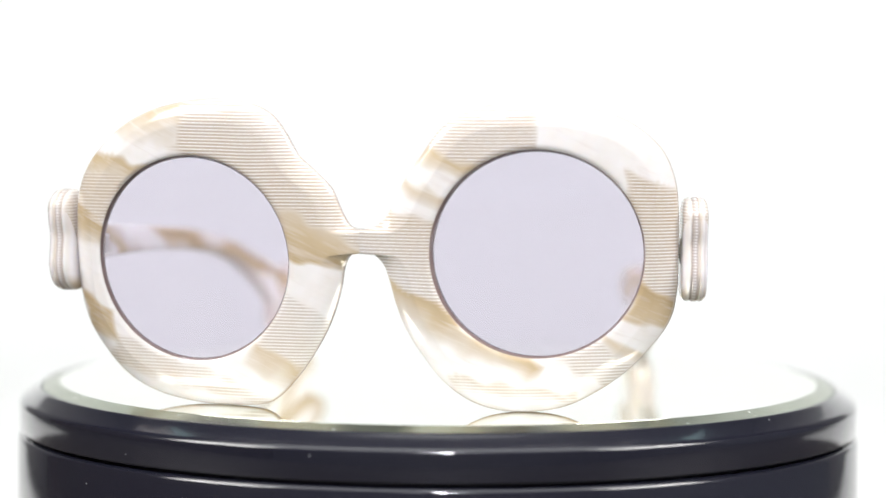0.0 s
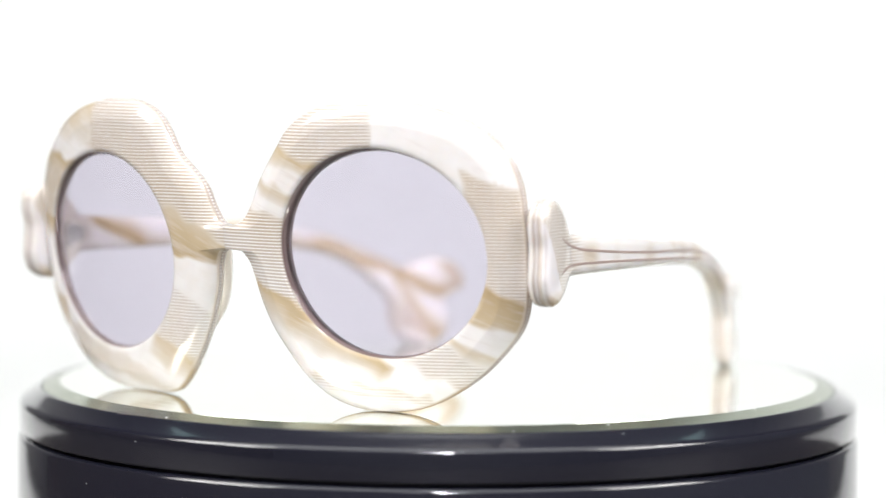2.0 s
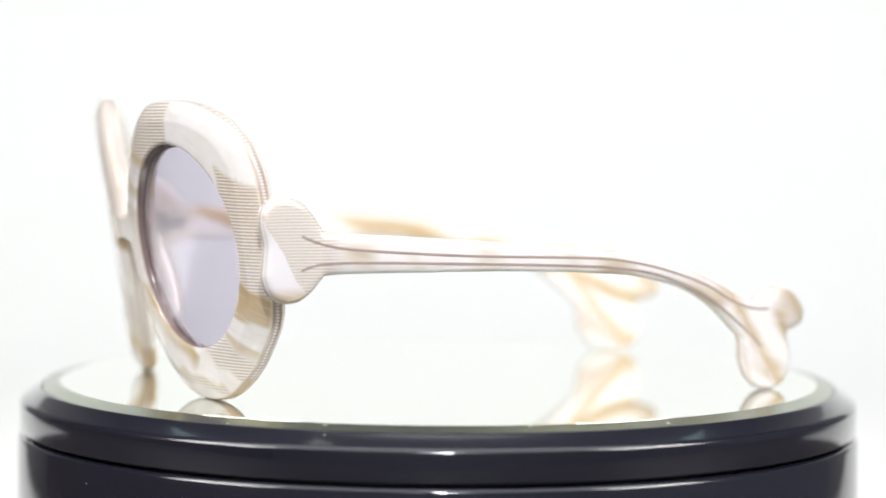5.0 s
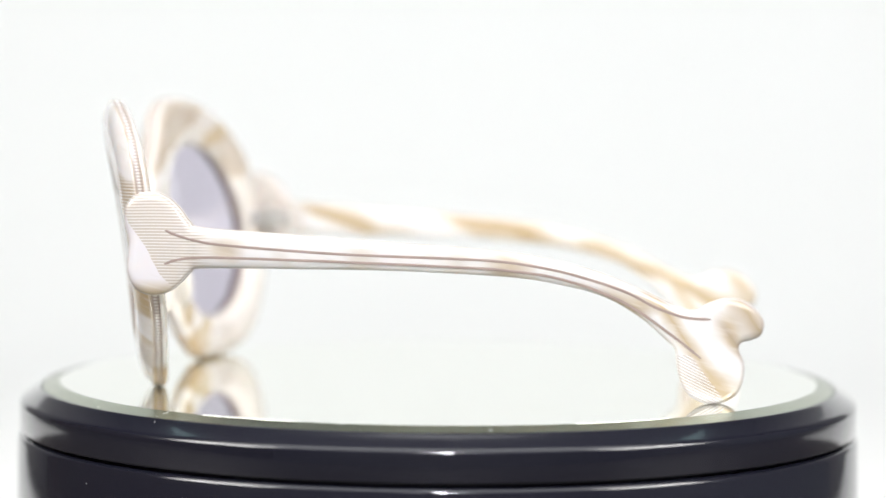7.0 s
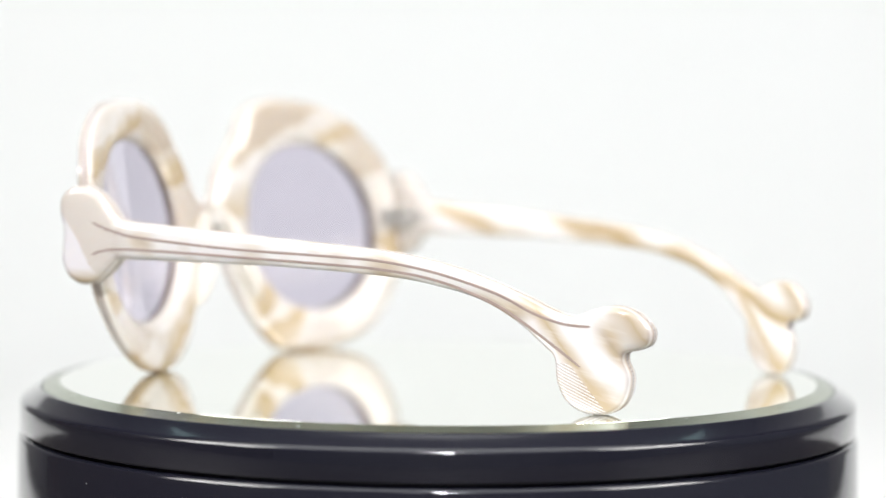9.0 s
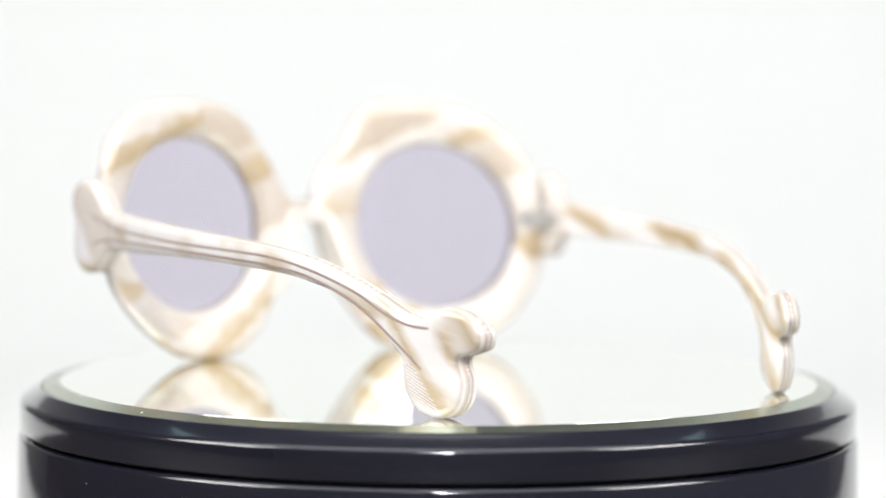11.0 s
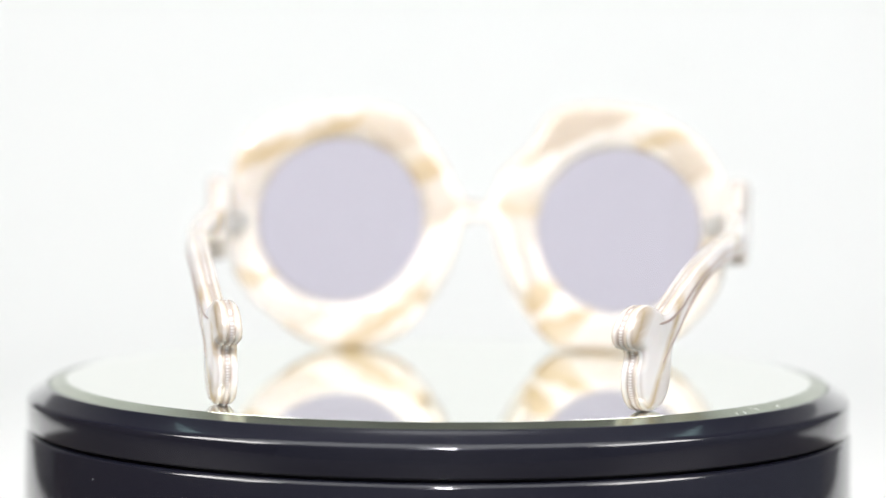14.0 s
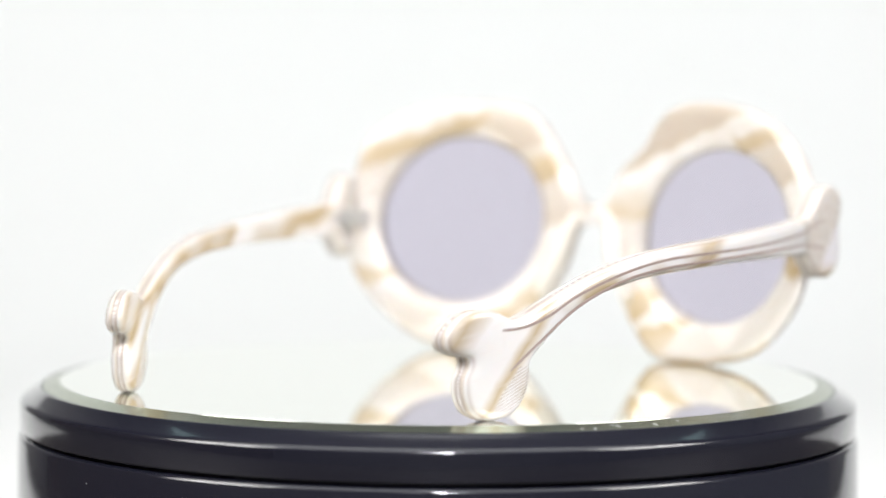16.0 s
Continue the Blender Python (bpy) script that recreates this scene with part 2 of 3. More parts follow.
def swept(path, radii, flat=1.0, n=12, up=Vector((0, 1, 0))):
    """A tapered rod along a 3D path; flat squeezes it along 'up'."""
    bm = bmesh.new()
    rows = []
    for i, p in enumerate(path):
        d = (path[min(i + 1, len(path) - 1)] - path[max(i - 1, 0)]).normalized()
        a = d.cross(up).normalized()
        b = a.cross(d).normalized()
        r = radii[i]
        rows.append([bm.verts.new(p + a * r * math.cos(2 * math.pi * k / n) + b * r * flat * math.sin(2 * math.pi * k / n)) for k in range(n)])
    for a, b in zip(rows, rows[1:]):
        for k in range(n):
            bm.faces.new((a[k], a[(k + 1) % n], b[(k + 1) % n], b[k]))
    bm.faces.new(rows[0])
    bm.faces.new(rows[-1][::-1])
    return bm


# ------------------------------------------------------------------ the studio
ZT = -0.0621     # table top
tagged(slab("floor", (-2.2, -2.4, -0.85), (2.2, 1.6, -0.80), DIM), kind="structure")
tagged(slab("ceiling", (-2.2, -2.4, 1.75), (2.2, 1.6, 1.80), DIM), kind="structure")
tagged(slab("wall_north", (-2.2, 1.6, -0.85), (2.2, 1.65, 1.80), DIM), kind="structure")
tagged(slab("wall_south", (-2.2, -2.45, -0.85), (2.2, -2.4, 1.80), DIM), kind="structure")
tagged(slab("wall_west", (-2.25, -2.4, -0.85), (-2.2, 1.6, 1.80), BROWN), kind="structure")
tagged(slab("wall_east", (2.2, -2.4, -0.85), (2.25, 1.6, 1.80), BLUE), kind="structure")


def studio_table():
    ob = tagged(new("table"), "dark laminate studio table under the turntable and paper", "table")
    bm = bmesh.new()
    box(bm, (-1.3, -0.45, ZT - 0.035), (1.3, 1.35, ZT - 0.0035))
    bmesh.ops.bevel(bm, geom=bm.edges[:], offset=0.004, segments=2, affect="EDGES")
    part("tabletop", bm, TABLE, ob)
    for sx in (-1.2, 1.2):
        for sy in (-0.38, 1.27):
            bm = bmesh.new()
            box(bm, (sx - 0.025, sy - 0.025, -0.80), (sx + 0.025, sy + 0.025, ZT - 0.035))
            part("leg", bm, TABLE, ob, smooth=False)


studio_table()


def sweep_backdrop():
    """Seamless paper: along the table, then up in a wide bend."""
    top, low = [(0.18, 0.0), (0.50, 0.0)], [(0.18, -0.003), (0.50, -0.003)]
    for k in range(1, 41):
        a = math.pi / 2 * k / 40
        top.append((0.50 + 0.50 * math.sin(a), 0.50 - 0.50 * math.cos(a)))
        low.append((0.50 + 0.503 * math.sin(a), 0.50 - 0.503 * math.cos(a)))
    top.append((1.0, 0.66))
    low.append((1.003, 0.66))
    loop = top + low[::-1]
    bm = bmesh.new()
    rows = [[bm.verts.new((x, y, ZT + z)) for y, z in loop] for x in (-0.55, 0.65)]
    n = len(loop)
    for i in range(n):
        bm.faces.new((rows[0][i], rows[0][(i + 1) % n], rows[1][(i + 1) % n], rows[1][i]))
    for side in rows:
        for k in range(len(top) - 1):
            bm.faces.new((side[k], side[k + 1], side[n - 2 - k], side[n - 1 - k]))
    ob = new("backdrop", mesh_from("backdrop", bm, PAPER, True))
    tagged(ob, "white seamless paper sweep behind the turntable", kind="structure")


sweep_backdrop()


# ------------------------------------------------------------------ the turntable
def turntable():
    ob = tagged(new("turntable"), "black lacquered round display turntable with a mirror top", "turntable")
    base = spun([(0.0, -0.0655), (0.0998, -0.0655), (0.1010, -0.0647), (0.1015, -0.0635), (0.1004, -0.0128), (0.1001, -0.0122), (0.0996, -0.0118), (0.0988, -0.0117), (0.0, -0.0117)])
    part("base", base, BLACK, ob, "black glossy cylindrical base")
    part("groove", spun([(0.0, -0.01168), (0.0978, -0.01168), (0.0978, -0.01105), (0.0, -0.01105)]), GROOVE, ob)
    platter = new("platter", mesh_from("platter", spun([(0.0, -0.0110), (0.0995, -0.0110), (0.0999, -0.0108), (0.1, -0.0104), (0.1, -0.0049), (0.09993, -0.0045),
                                                        (0.0997, -0.0041), (0.0993, -0.0037), (0.0990, -0.0035), (0.0958, -0.0014), (0.0955, -0.0011),
                                                        (0.0952, -0.00095), (0.0950, -0.0010), (0.09485, -0.0012), (0.09485, -0.0040), (0.0, -0.0040)]), BLACK))
    platter.parent = ob
    tagged(platter, "glossy black bevelled rim")
    part("mirror", spun([(0.0, -0.0039), (0.0946, -0.0039), (0.0946, -0.0012), (0.0908, -0.0002), (0.0907, 0.0), (0.0, 0.0)]), MIRROR, platter, "round silvered mirror plate")
    part("mirror_bevel", spun([(0.0947, -0.0030), (0.0947, -0.00105), (0.0910, -0.00008), (0.0908, -0.00002), (0.09072, -0.0001)]), BEVELLED, platter, "greenish ground bevel of the mirror")
    return ob, platter


TABLE_TURNER, PLATTER = turntable()

# ------------------------------------------------------------------ the sunglasses
MID = -0.0055            # the glasses' middle plane lies beside the axis
THICK = 6.5              # millimetres


def front_y(x, z):
    """The front face bows back to the sides and leans back at the foot; millimetres."""
    return -76.7 + 0.0034 * x * x - 0.15 * (z - 35) + 0.0012 * (z - 35) ** 2


RIM_EAST = ((-3, 39.6), (0, 39.6), (2.9, 40.2), (5.0, 42), (6.8, 45), (9.3, 50), (13.3, 56), (17.5, 61.5), (24, 65.3), (33, 66.5), (42.5, 66.4), (50.5, 65), (57.5, 62), (62.8, 57.3),
            (65.5, 51.5), (66.4, 45), (66.4, 34), (66, 25), (64.2, 19), (59.5, 12.8), (54, 7.6), (46, 2.6), (39, 0.4), (30, 0.2), (23, 2.2), (17, 6.6),
            (12.2, 13), (9, 18.5), (7, 24), (5.9, 28.5), (4.7, 32), (2.7, 34.1), (0, 34.7), (-3, 34.7))
RIM_WEST = ((-3, 39.6), (0, 39.6), (2.2, 40.2), (4.0, 43), (6.3, 48.2), (10, 52), (13.5, 55.3), (16.2, 60), (19.5, 64), (25, 66.4), (33, 67), (39.5, 66.4), (47, 64.6),
            (54.5, 61), (60.5, 56), (64.5, 50.5), (66.5, 44.5), (67, 38), (67, 31), (66.5, 23.8), (64.8, 17.5), (61, 11.5), (56, 6.2), (49.5, 2.6),
            (41, 0.6), (33, 0.1), (23.5, 0.5), (18.8, 2.8), (13.3, 9), (8.8, 16), (6.3, 21.5), (4.6, 27), (3.9, 31), (2.5, 33.9), (0, 34.7), (-3, 34.7))
LENS_EAST, LENS_WEST = (37.2, 34.5), (38.1, 32.4)


def reach(loop, c, a):
    """How far the outline lies from c in the direction a."""
    d = Vector((math.cos(a), math.sin(a)))
    best = 30.0
    for p, q in zip(loop, loop[1:] + loop[:1]):
        e = q - p
        den = d.x * e.y - d.y * e.x
        if abs(den) < 1e-9:
            continue
        w = p - Vector(c)
        t = (w.x * e.y - w.y * e.x) / den
        s = (w.x * d.y - w.y * d.x) / den
        if t > 0 and -1e-6 <= s <= 1 + 1e-6:
            best = t
    return best


# patches of the laminate on each face: tone along the upper and the lower edge (0 tan, 1 milk), how far it is ruled,
# and its corners, outwards and upwards from the lens centre
EAST_FRONT = (
    (0.62, 0.45, 1, (-27.4, 32.6), (-0.1, 36.2), (-0.5, 14), (-24.4, 23.6)),
    (0.25, 0.85, 0, (-24.4, 23.6), (-7.1, 16.4), (-8.3, 14), (-26.2, 18.8)),
    (0.4, 0.9, 0, (-28.4, 16), (-16.6, 11.3), (-19, 8.6), (-29.8, 12.8)),
    (0.35, 0.8, 1, (-43, 13), (-20.8, 6.2), (-17.2, -14.7), (-43, -1.5)),
    (0.15, 0.95, 0, (-33.2, -3.6), (1.3, -24.3), (-2.3, -29), (-31, -14.5)),
    (0.8, 0.55, 0.85, (-2.3, -18.3), (13.3, -17.7), (24.1, -27.3), (15.7, -29.7)),
    (0.4, 0.85, 0, (13.3, -16.5), (25.3, -24.3), (21.7, -26.7), (12.1, -18.9)),
    (0.3, 0.6, 0.95, (18.7, 17.6), (31.9, 12), (31.9, -11.5), (21.1, -5.7)),
    (0.05, 0.45, 0, (21.1, -5.7), (31.3, -11.4), (30.7, -17.1), (16.9, -14.1)),
    (0.45, 0.9, 0.5, (-19, -26.1), (7.3, -30.7), (7.3, -33.3), (-17.8, -29.1)),
)
WEST_FRONT = (
    (0.6, 0.42, 1, (-42.9, 28.1), (2.3, 36.8), (6.7, 25.1), (-41.5, 1.2)),
    (0.5, 0.08, 0, (-40.1, 2.2), (-17, 13.3), (-18.4, 1), (-40.1, -1.7)),
    (0.8, 0.6, 0.85, (-34, -14.8), (-19.7, -5.2), (-14.3, -18.1), (-31.3, -27.4)),
    (0.3, 0.8, 0, (-26.5, -24.3), (-14.3, -18.1), (-11.6, -23.1), (-22.4, -29.9)),
    (0.75, 0.6, 0.65, (-14.3, -28.6), (19, -17.5), (21.8, -24.3), (-18.4, -32.3)),
    (0.1, 0.5, 0, (20.4, -12.8), (29, -7), (24.5, -18.1), (19, -19)),
    (0.5, 0.45, 0.6, (14.3, 18.5), (27.9, 18.5), (29.5, 10.9), (22.4, 6.5)),
    (0.2, 0.6, 0, (8.2, 19.5), (26.5, 23.5), (28.6, 18.9), (14.3, 17.3)),
    (0.1, 0.75, 0, (20.4, 6.9), (29.9, 11.9), (29.9, 3.2), (21.8, 1.6)),
    (0.35, 0.85, 0, (2.3, 35.6), (21.1, 30), (15.6, 25.1), (2.3, 23.5)),
)
EAST_BACK = (
    (0.55, 0.05, 0, (-12.3, 33.5), (30.2, 17.8), (29.9, 12), (-9.1, 27.2)),
    (0.4, 0.7, 1, (-10.7, 27.7), (31, 12), (31, -1.1), (-4.4, 19.8)),
    (0.55, 0.1, 0.7, (-23.3, 30.4), (-4.4, 32), (-9.1, 17.3), (-27.2, 22.5)),
    (0.7, 0.05, 0, (-27.2, 22), (-10.7, 17.8), (-19.4, 9.4), (-30.4, 13.9)),
    (0.5, 0.1, 1, (-31.2, 13.9), (-19.4, 9.4), (-20.9, -2.7), (-37.5, 4.1)),
    (0.85, 0.1, 0, (-28, -8.2), (-1.3, -29.4), (1.9, -37.3), (-29.6, -17.6)),
    (0.25, 0.6, 0, (13.7, -14.2), (28.7, -12.1), (24.7, -20.8), (16.9, -17.6)),
    (0.8, 0.35, 1, (16.1, -15.3), (24.7, -19.5), (14.5, -31.8), (1.9, -24.7)),
)
WEST_BACK = (
    (0.32, 0.05, 0.7, (-34, 31), (-0.6, 39.7), (12.9, 34.9), (-34.8, 13.8)),
    (0.45, 0.15, 0, (3.3, 25.2), (17.6, 29), (23.2, 25.4), (6.5, 21.1)),
    (0.5, 0.25, 0.7, (9.7, 22.2), (22.4, 26.2), (28.7, 16.7), (17.6, 12.7)),
    (0.65, 0.55, 1, (-33.2, 4.8), (-20.5, 10.3), (-18.1, -14.3), (-27.6, -15.9)),
    (0.45, 0.1, 0, (-26.8, -15.4), (-14.9, -13.5), (-20.5, -22.2), (-25.2, -23.3)),
    (0.25, 0.55, 0, (-24.4, -24.9), (-5.4, -20.6), (-11.7, -28.1), (-19.7, -32.5)),
    (0.75, 0.6, 0.85, (-12.5, -28.6), (-1.4, -21.1), (5.7, -30.2), (-12.5, -34.1)),
    (0.95, 0.4, 0, (-34, 12.7), (-16.5, 18.3), (-18.9, 4), (-33.2, 4)),
    (0.3, 0.05, 0, (19.2, -4), (29.5, -0.5), (30.3, -6.3), (24.8, -9.5)),
)


def on_patch(x, z, patch):
    """How far a point lies inside a patch, with soft edges, and its place between the upper and the lower edge."""
    corners = patch[3:]
    cx, cz = sum(c[0] for c in corners) / 4, sum(c[1] for c in corners) / 4
    far = []
    for (ax, az), (bx, bz) in zip(corners, corners[1:] + corners[:1]):
        nx, nz = az - bz, bx - ax
        size = math.hypot(nx, nz)
        turn = 1 if nx * (cx - ax) + nz * (cz - az) > 0 else -1
        far.append(turn * (nx * (x - ax) + nz * (z - az)) / size)
    inside = min(1.0, max(0.0, min(far[0] / 1.3, far[1] / 1.6, far[2] / 1.3, far[3] / 1.6) + 0.5))
    return inside, max(0.0, far[0]) / max(0.01, max(0.0, far[0]) + max(0.0, far[2]))


def laminate(side, x, z, back):
    """Tone and ruling of the acetate at a place on a rim, from its lens centre."""
    wx = x + 1.5 * noise.noise((x * 0.22, z * 0.22, 3.0 + side))
    wz = z + 1.5 * noise.noise((x * 0.22, z * 0.22, 9.0 + side))
    tone, ruled = 0.80 if back else 0.93, 0.0
    for patch in (EAST_BACK if back else EAST_FRONT) if side > 0 else (WEST_BACK if back else WEST_FRONT):
        w, along = on_patch(wx, wz, patch)
        tone += w * (patch[0] + (patch[1] - patch[0]) * along - tone)
        ruled += w * (patch[2] - ruled)
    return tone, ruled


# across the rim: zone, place in it, depth below the front face, cut edge or not
SECTION = ((("in", 21.9, 3.9, 1), ("in", 22.0, 1.8, 1), ("in", 22.35, 0.7, 1), ("in", 22.6, 0.25, 0), ("in", 23.3, 0.02, 0))
           + tuple(("mid", k / 14, 0, 0) for k in range(1, 14))
           + (("out", 4.2, 0.12, 0), ("out", 3.0, 0.35, 0), ("out", 2.0, 0.75, 0), ("out", 1.1, 1.25, 0), ("out", 0.5, 1.7, 0), ("out", 0.12, 2.1, 0.7), ("out", 0.3, 2.4, 1),
              ("out", 0.0, 2.7, 1), ("out", 0.0, 3.5, 1), ("out", 0.3, 3.85, 1), ("out", 0.05, 4.2, 1), ("out", 0.35, 4.9, 1), ("out", 0.9, 5.45, 0.6), ("out", 2.0, 6.0, 0),
              ("out", 3.2, 6.35, 0), ("out", 4.2, 6.48, 0))
           + tuple(("back", k / 11, 6.5, 0) for k in range(10, 0, -1))
           + (("in", 24.6, 6.3, 0), ("in", 24.0, 6.02, 0), ("in", 23.3, 5.6, 0), ("in", 22.5, 4.9, 0), ("in", 22.05, 4.3, 0.5)))


def to_space(side, x, z, depth):
    return Vector((MID + side * x / 1000, (front_y(x, z) + depth) / 1000, z / 1000))


def rim_into(bm, layers, side, outline, c, n=540):
    loop = spline(outline, 6)
    rows = []
    for i in range(n):
        a = 2 * math.pi * i / n
        r = reach(loop, c, a)
        row = []
        for zone, v, depth, edge in SECTION:
            if zone == "in":
                rr = v
            elif zone == "mid":
                rr = 23.4 + (r - 4.2 - 23.4) * v
            elif zone == "back":
                rr = 24.8 + (r - 4.2 - 24.8) * v
            else:
                rr = r - v
            vert = bm.verts.new(to_space(side, c[0] + rr * math.cos(a), c[1] + rr * math.sin(a), depth + (0.04 if side < 0 else 0.0)))
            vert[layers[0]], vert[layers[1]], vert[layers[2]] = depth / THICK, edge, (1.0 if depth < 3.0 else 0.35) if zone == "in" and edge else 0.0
            vert[layers[3]], vert[layers[4]] = laminate(side, rr * math.cos(a), rr * math.sin(a), depth > 3.6)
            row.append(vert)
        rows.append(row)
    m = len(SECTION)
    for a, b in zip(rows, rows[1:] + rows[:1]):
        for k in range(m):
            bm.faces.new((a[k], a[(k + 1) % m], b[(k + 1) % m], b[k]))


def lens_mesh(side, c, n=96):
    bm = bmesh.new()
    layers = []
    for depth in (1.7, 3.6):
        rows = [[bm.verts.new(to_space(side, c[0], c[1], depth))]]
        for r in (6, 12, 18, 22.1):
            rows.append([bm.verts.new(to_space(side, c[0] + r * math.cos(2 * math.pi * i / n), c[1] + r * math.sin(2 * math.pi * i / n), depth)) for i in range(n)])
        for i in range(n):
            bm.faces.new((rows[0][0], rows[1][i], rows[1][(i + 1) % n]))
        for a, b in zip(rows[1:], rows[2:]):
            for i in range(n):
                bm.faces.new((a[i], b[i], b[(i + 1) % n], a[(i + 1) % n]))
        layers.append(rows)
    a, b = layers[0][-1], layers[1][-1]
    for i in range(n):
        bm.faces.new((a[i], b[i], b[(i + 1) % n], a[(i + 1) % n]))
    return bm


# side view of a temple: bone-shaped head at the hinge, arched bar, bone-shaped tip; y, z in millimetres
TEMPLE = ((-61.4, 36.5), (-62.2, 40), (-62.1, 43.5), (-60, 46), (-56.5, 46.7), (-53, 45.4), (-50.3, 42.8), (-48.4, 40.2), (-45.5, 38.9), (-26, 37.6), (-4, 36.1),
          (14.7, 34.7), (27, 33.1), (39.3, 30), (49.3, 26), (57.5, 22), (61.5, 21.1), (64.5, 22.5), (69, 23.6), (73.5, 22.4), (76.8, 18.8), (76.6, 15.6),
          (74.4, 14.2), (72, 13.6), (71.6, 11.8), (72.8, 8.6), (72.4, 4.6), (70.6, 1.6), (67.2, 0.1), (63, 0.6), (59.8, 3), (58, 7), (57.4, 12), (55.4, 14.4),
          (49.3, 19.8), (41.9, 24.1), (33, 26.7), (21, 28.6), (-4, 29.9), (-28, 30.1), (-45.5, 30), (-48.3, 29), (-50.3, 26.8), (-53.3, 24.6), (-57, 24.1),
          (-60.2, 25.8), (-61.8, 29.5), (-61.6, 33))
UPPER_LINE = ((-53.3, 38.4), (-51, 37.4), (-47, 36.2), (-40, 35.2), (-16, 33.6), (9, 32.7), (21, 31.9), (33, 29.7), (45.6, 25.7), (53, 21.9), (58, 20.0), (61.5, 19.3), (65.2, 19.1))
LOWER_LINE = ((-53.5, 31.0), (-51, 31.9), (-47, 32.4), (-40, 32.5), (-16, 31.9), (9, 30.9), (21, 30.1), (33, 28.1), (45.6, 23.3), (55.6, 16.5), (63.2, 10.4))
TEMPLE_RINGS = ((1.9, 0.0, 0), (0.9, 0.22, 0), (0.25, 0.8, 0.5), (0.0, 1.5, 1), (0.28, 1.85, 1), (0.0, 2.2, 1), (0.0, 3.1, 1), (0.28, 3.5, 1), (0.0, 3.9, 1), (0.25, 4.7, 0.6),
                (0.9, 5.25, 0), (1.9, 5.5, 0))


def temple_x(side, y):
    """Outer face of a temple: it bows outwards and runs in to the tip."""
    run = 0.173 if side > 0 else 0.212
    t = max(0.0, (y + 48) / 118)
    return 71.7 - run * (y + 53.5) + (5.8 if side > 0 else 7.8) * 4 * t * (1 - t)


def temple_mesh(side):
    bm = bmesh.new()
    dl, el = bm.verts.layers.float.new("depth"), bm.verts.layers.float.new("edge")
    loop = spline(TEMPLE, 5)
    n = len(loop)
    normals = []
    for i in range(n):
        d = (loop[(i + 1) % n] - loop[i - 1]).normalized()
        normals.append(Vector((d.y, -d.x)))          # the outline runs clockwise: this points inwards
    rows = []
    for inset, depth, edge in TEMPLE_RINGS:
        row = []
        for p, m in zip(loop, normals):
            q = p + m * inset
            v = bm.verts.new((MID + side * (temple_x(side, q.x) - depth) / 1000, q.x / 1000, q.y / 1000))
            v[dl], v[el] = depth / 5.5, edge
            row.append(v)
        rows.append(row)
    for a, b in zip(rows, rows[1:]):
        for i in range(n):
            bm.faces.new((a[i], a[(i + 1) % n], b[(i + 1) % n], b[i]))
    caps = [bm.faces.new(rows[0]), bm.faces.new(rows[-1][::-1])]
    bm.normal_update()
    bmesh.ops.triangulate(bm, faces=caps, ngon_method="BEAUTY")
    return bm


def inlay_mesh(side, line):
    pts = spline(line, 5, closed=False)
    bm = bmesh.new()
    rows = []
    for i, p in enumerate(pts):
        d = (pts[min(i + 1, len(pts) - 1)] - pts[max(i - 1, 0)]).normalized()
        m = Vector((-d.y, d.x))
        w = 0.29 * min(1.0, 0.45 + 0.3 * min(i, len(pts) - 1 - i))
        row = []
        for off, lift in ((-w, -0.3), (-w, 0.02), (-w * 0.5, 0.06), (w * 0.5, 0.06), (w, 0.02), (w, -0.3)):
            q = p + m * off
            row.append(bm.verts.new((MID + side * (temple_x(side, q.x) + lift) / 1000, q.x / 1000, q.y / 1000)))
        rows.append(row)
    for a, b in zip(rows, rows[1:]):
        for k in range(6):
            bm.faces.new((a[k], a[(k + 1) % 6], b[(k + 1) % 6], b[k]))
    bm.faces.new(rows[0])
    bm.faces.new(rows[-1][::-1])
    return bm


def knuckle(side, z0, z1, r=1.25, x=64.3, y=-52.6):
    bm = spun([(0, 0), (r * 0.8, 0), (r, 0.15), (r, z1 - z0 - 0.15), (r * 0.8, z1 - z0), (0, z1 - z0)], 24)
    for v in bm.verts:
        v.co = Vector((MID + side * (x + v.co.x) / 1000, (y + v.co.y) / 1000, (z0 + v.co.z) / 1000))
    return bm


def plate(side, lo, hi):
    bm = bmesh.new()
    box(bm, [c / 1000 for c in lo], [c / 1000 for c in hi])
    bmesh.ops.bevel(bm, geom=bm.edges[:], offset=0.00025, segments=2, affect="EDGES")
    for v in bm.verts:
        v.co.x = MID + side * v.co.x
    return bm


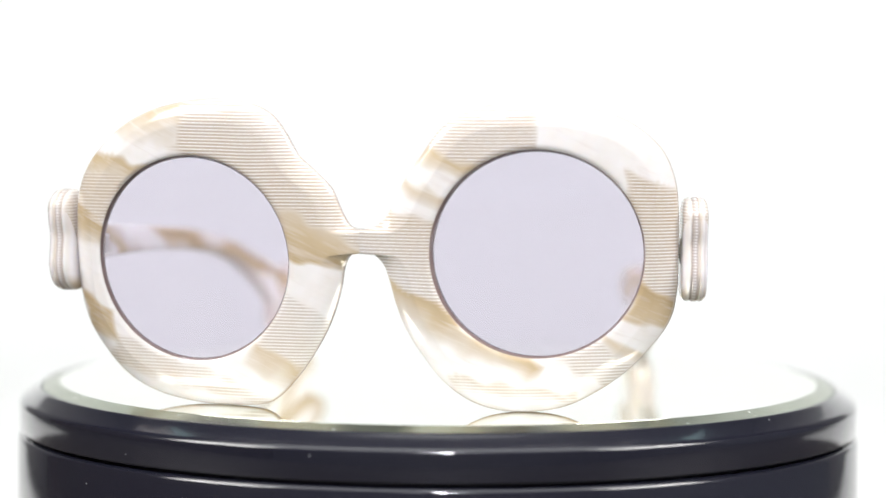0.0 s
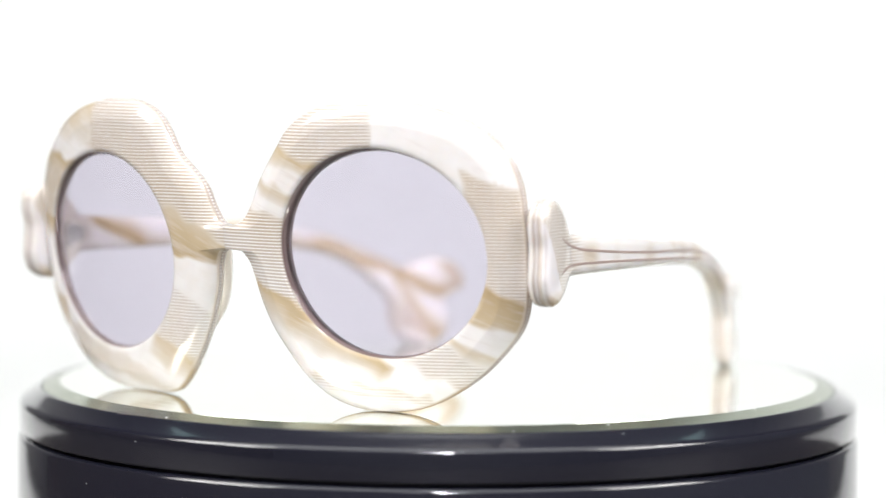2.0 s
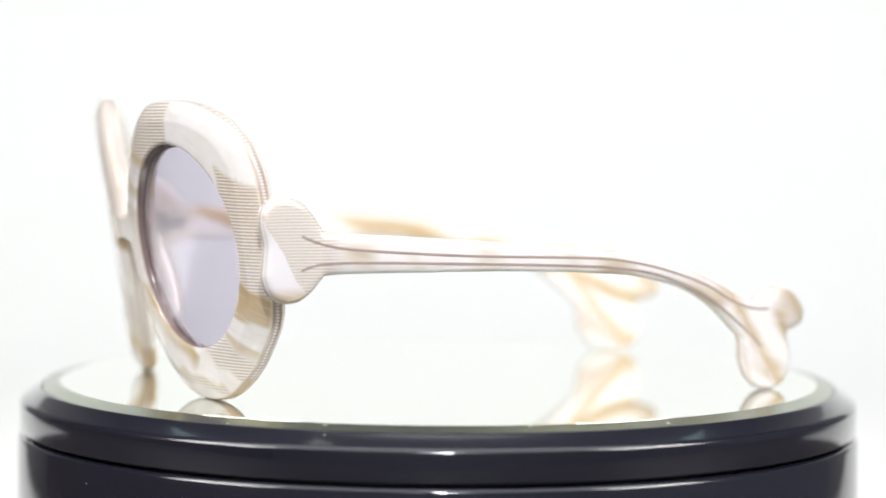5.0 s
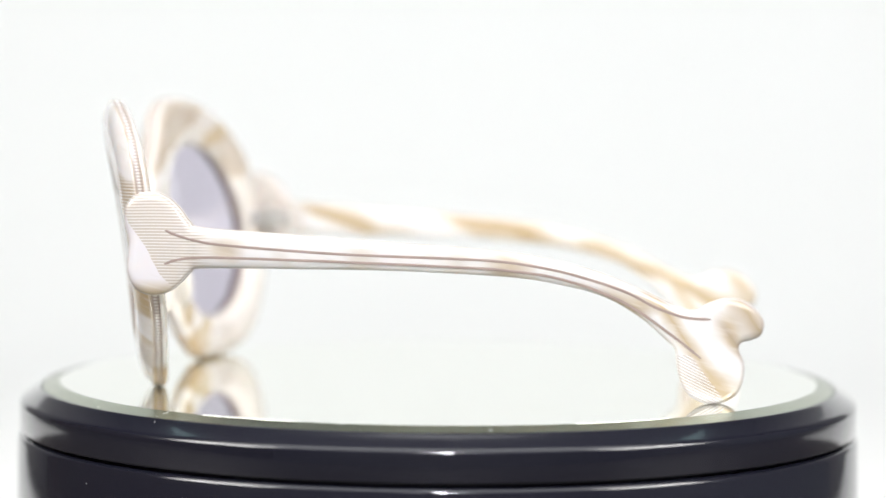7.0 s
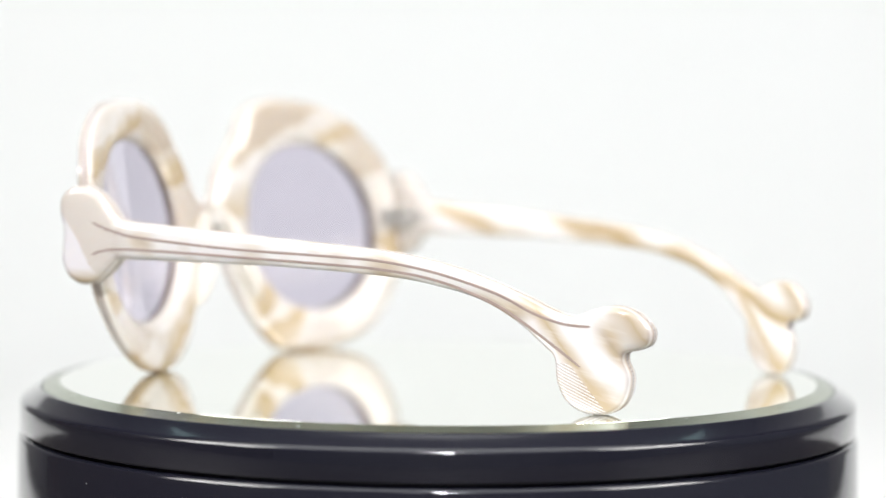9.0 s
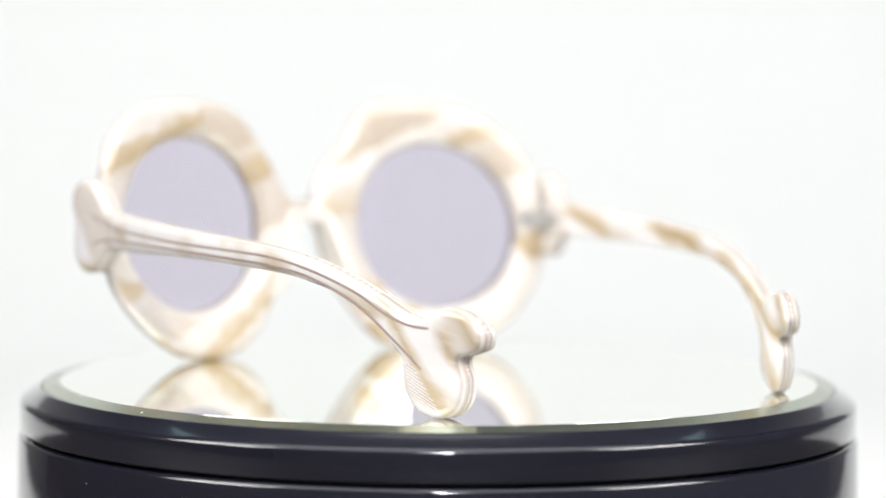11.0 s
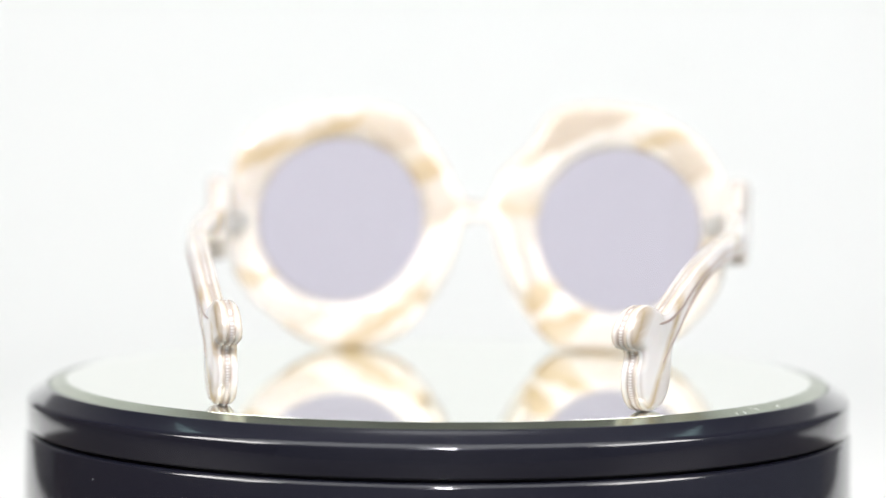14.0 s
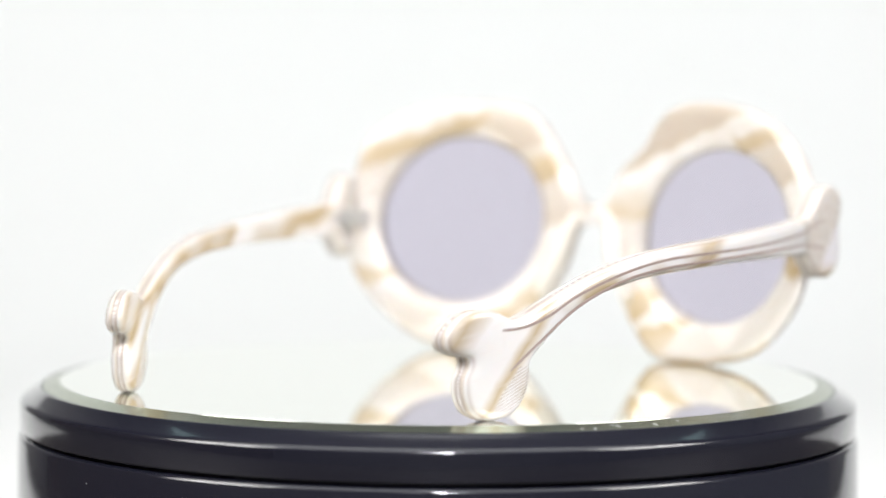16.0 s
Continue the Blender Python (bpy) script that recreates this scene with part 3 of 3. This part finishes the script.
def sunglasses():
    ob = tagged(new("sunglasses"), "cream pearl acetate sunglasses with round lilac lenses on the mirror", "sunglasses")
    bm = bmesh.new()
    layers = (bm.verts.layers.float.new("depth"), bm.verts.layers.float.new("edge"), bm.verts.layers.float.new("wall"),
              bm.verts.layers.float.new("tone"), bm.verts.layers.float.new("ruled"))
    rim_into(bm, layers, 1, RIM_EAST, LENS_EAST)
    rim_into(bm, layers, -1, RIM_WEST, LENS_WEST)
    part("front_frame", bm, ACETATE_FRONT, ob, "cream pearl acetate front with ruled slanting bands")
    part("lens", lens_mesh(1, LENS_EAST), LENS, ob, "round pale lilac tinted lens")
    part("lens", lens_mesh(-1, LENS_WEST), LENS, ob, "round pale lilac tinted lens")
    for side in (1, -1):
        t = part("temple", temple_mesh(side), ACETATE_TEMPLE, ob, "cream acetate temple with bone-shaped ends")
        part("inlay_line", inlay_mesh(side, UPPER_LINE), INLAY, t, "thin brown inlaid line")
        part("inlay_line", inlay_mesh(side, LOWER_LINE), INLAY, t, "thin brown inlaid line")
        hinge = new("hinge", mesh_from("hinge", plate(side, (60.6, -57.6, 32.6), (65.0, -54.2, 36.8)), STEEL))
        hinge.parent = ob
        tagged(hinge, "polished steel barrel hinge")
        for z0, z1 in ((31.9, 33.5), (33.6, 35.6), (35.7, 37.3)):
            part("knuckle", knuckle(side, z0, z1), STEEL, hinge)
        part("hinge_plate", plate(side, (64.5, -53.2, 33.2), (66.6, -47.5, 36.0)), STEEL, hinge)
        part("screw", knuckle(side, 37.3, 37.7, 0.7), STEEL, hinge)
        # nose pad: a drop-shaped ridge behind the inner rim
        path = spline([to_space(side, x, z, d) for x, z, d in ((3.5, 37.5, 6.0), (6.0, 34.0, 6.5), (7.6, 29.0, 7.3), (9.4, 23.0, 7.8), (11.8, 18.0, 7.2), (13.4, 15.0, 5.8))], 4, closed=False)
        k = len(path) - 1
        radii = [0.0006 + 0.0019 * math.sin(math.pi * min(1, 0.08 + 0.9 * i / k)) ** 0.8 for i in range(k + 1)]
        part("nose_pad", swept(path, radii, 1.25, 14), CLEAR, ob, "glossy built-up acetate nose pad")
    return ob


GLASSES = sunglasses()


def motions():
    rows = [(t, pose(0, 0, 0, 0, 0, a)) for t, a in TURN]
    walk(PLATTER, rows)
    walk(GLASSES, rows)


motions()
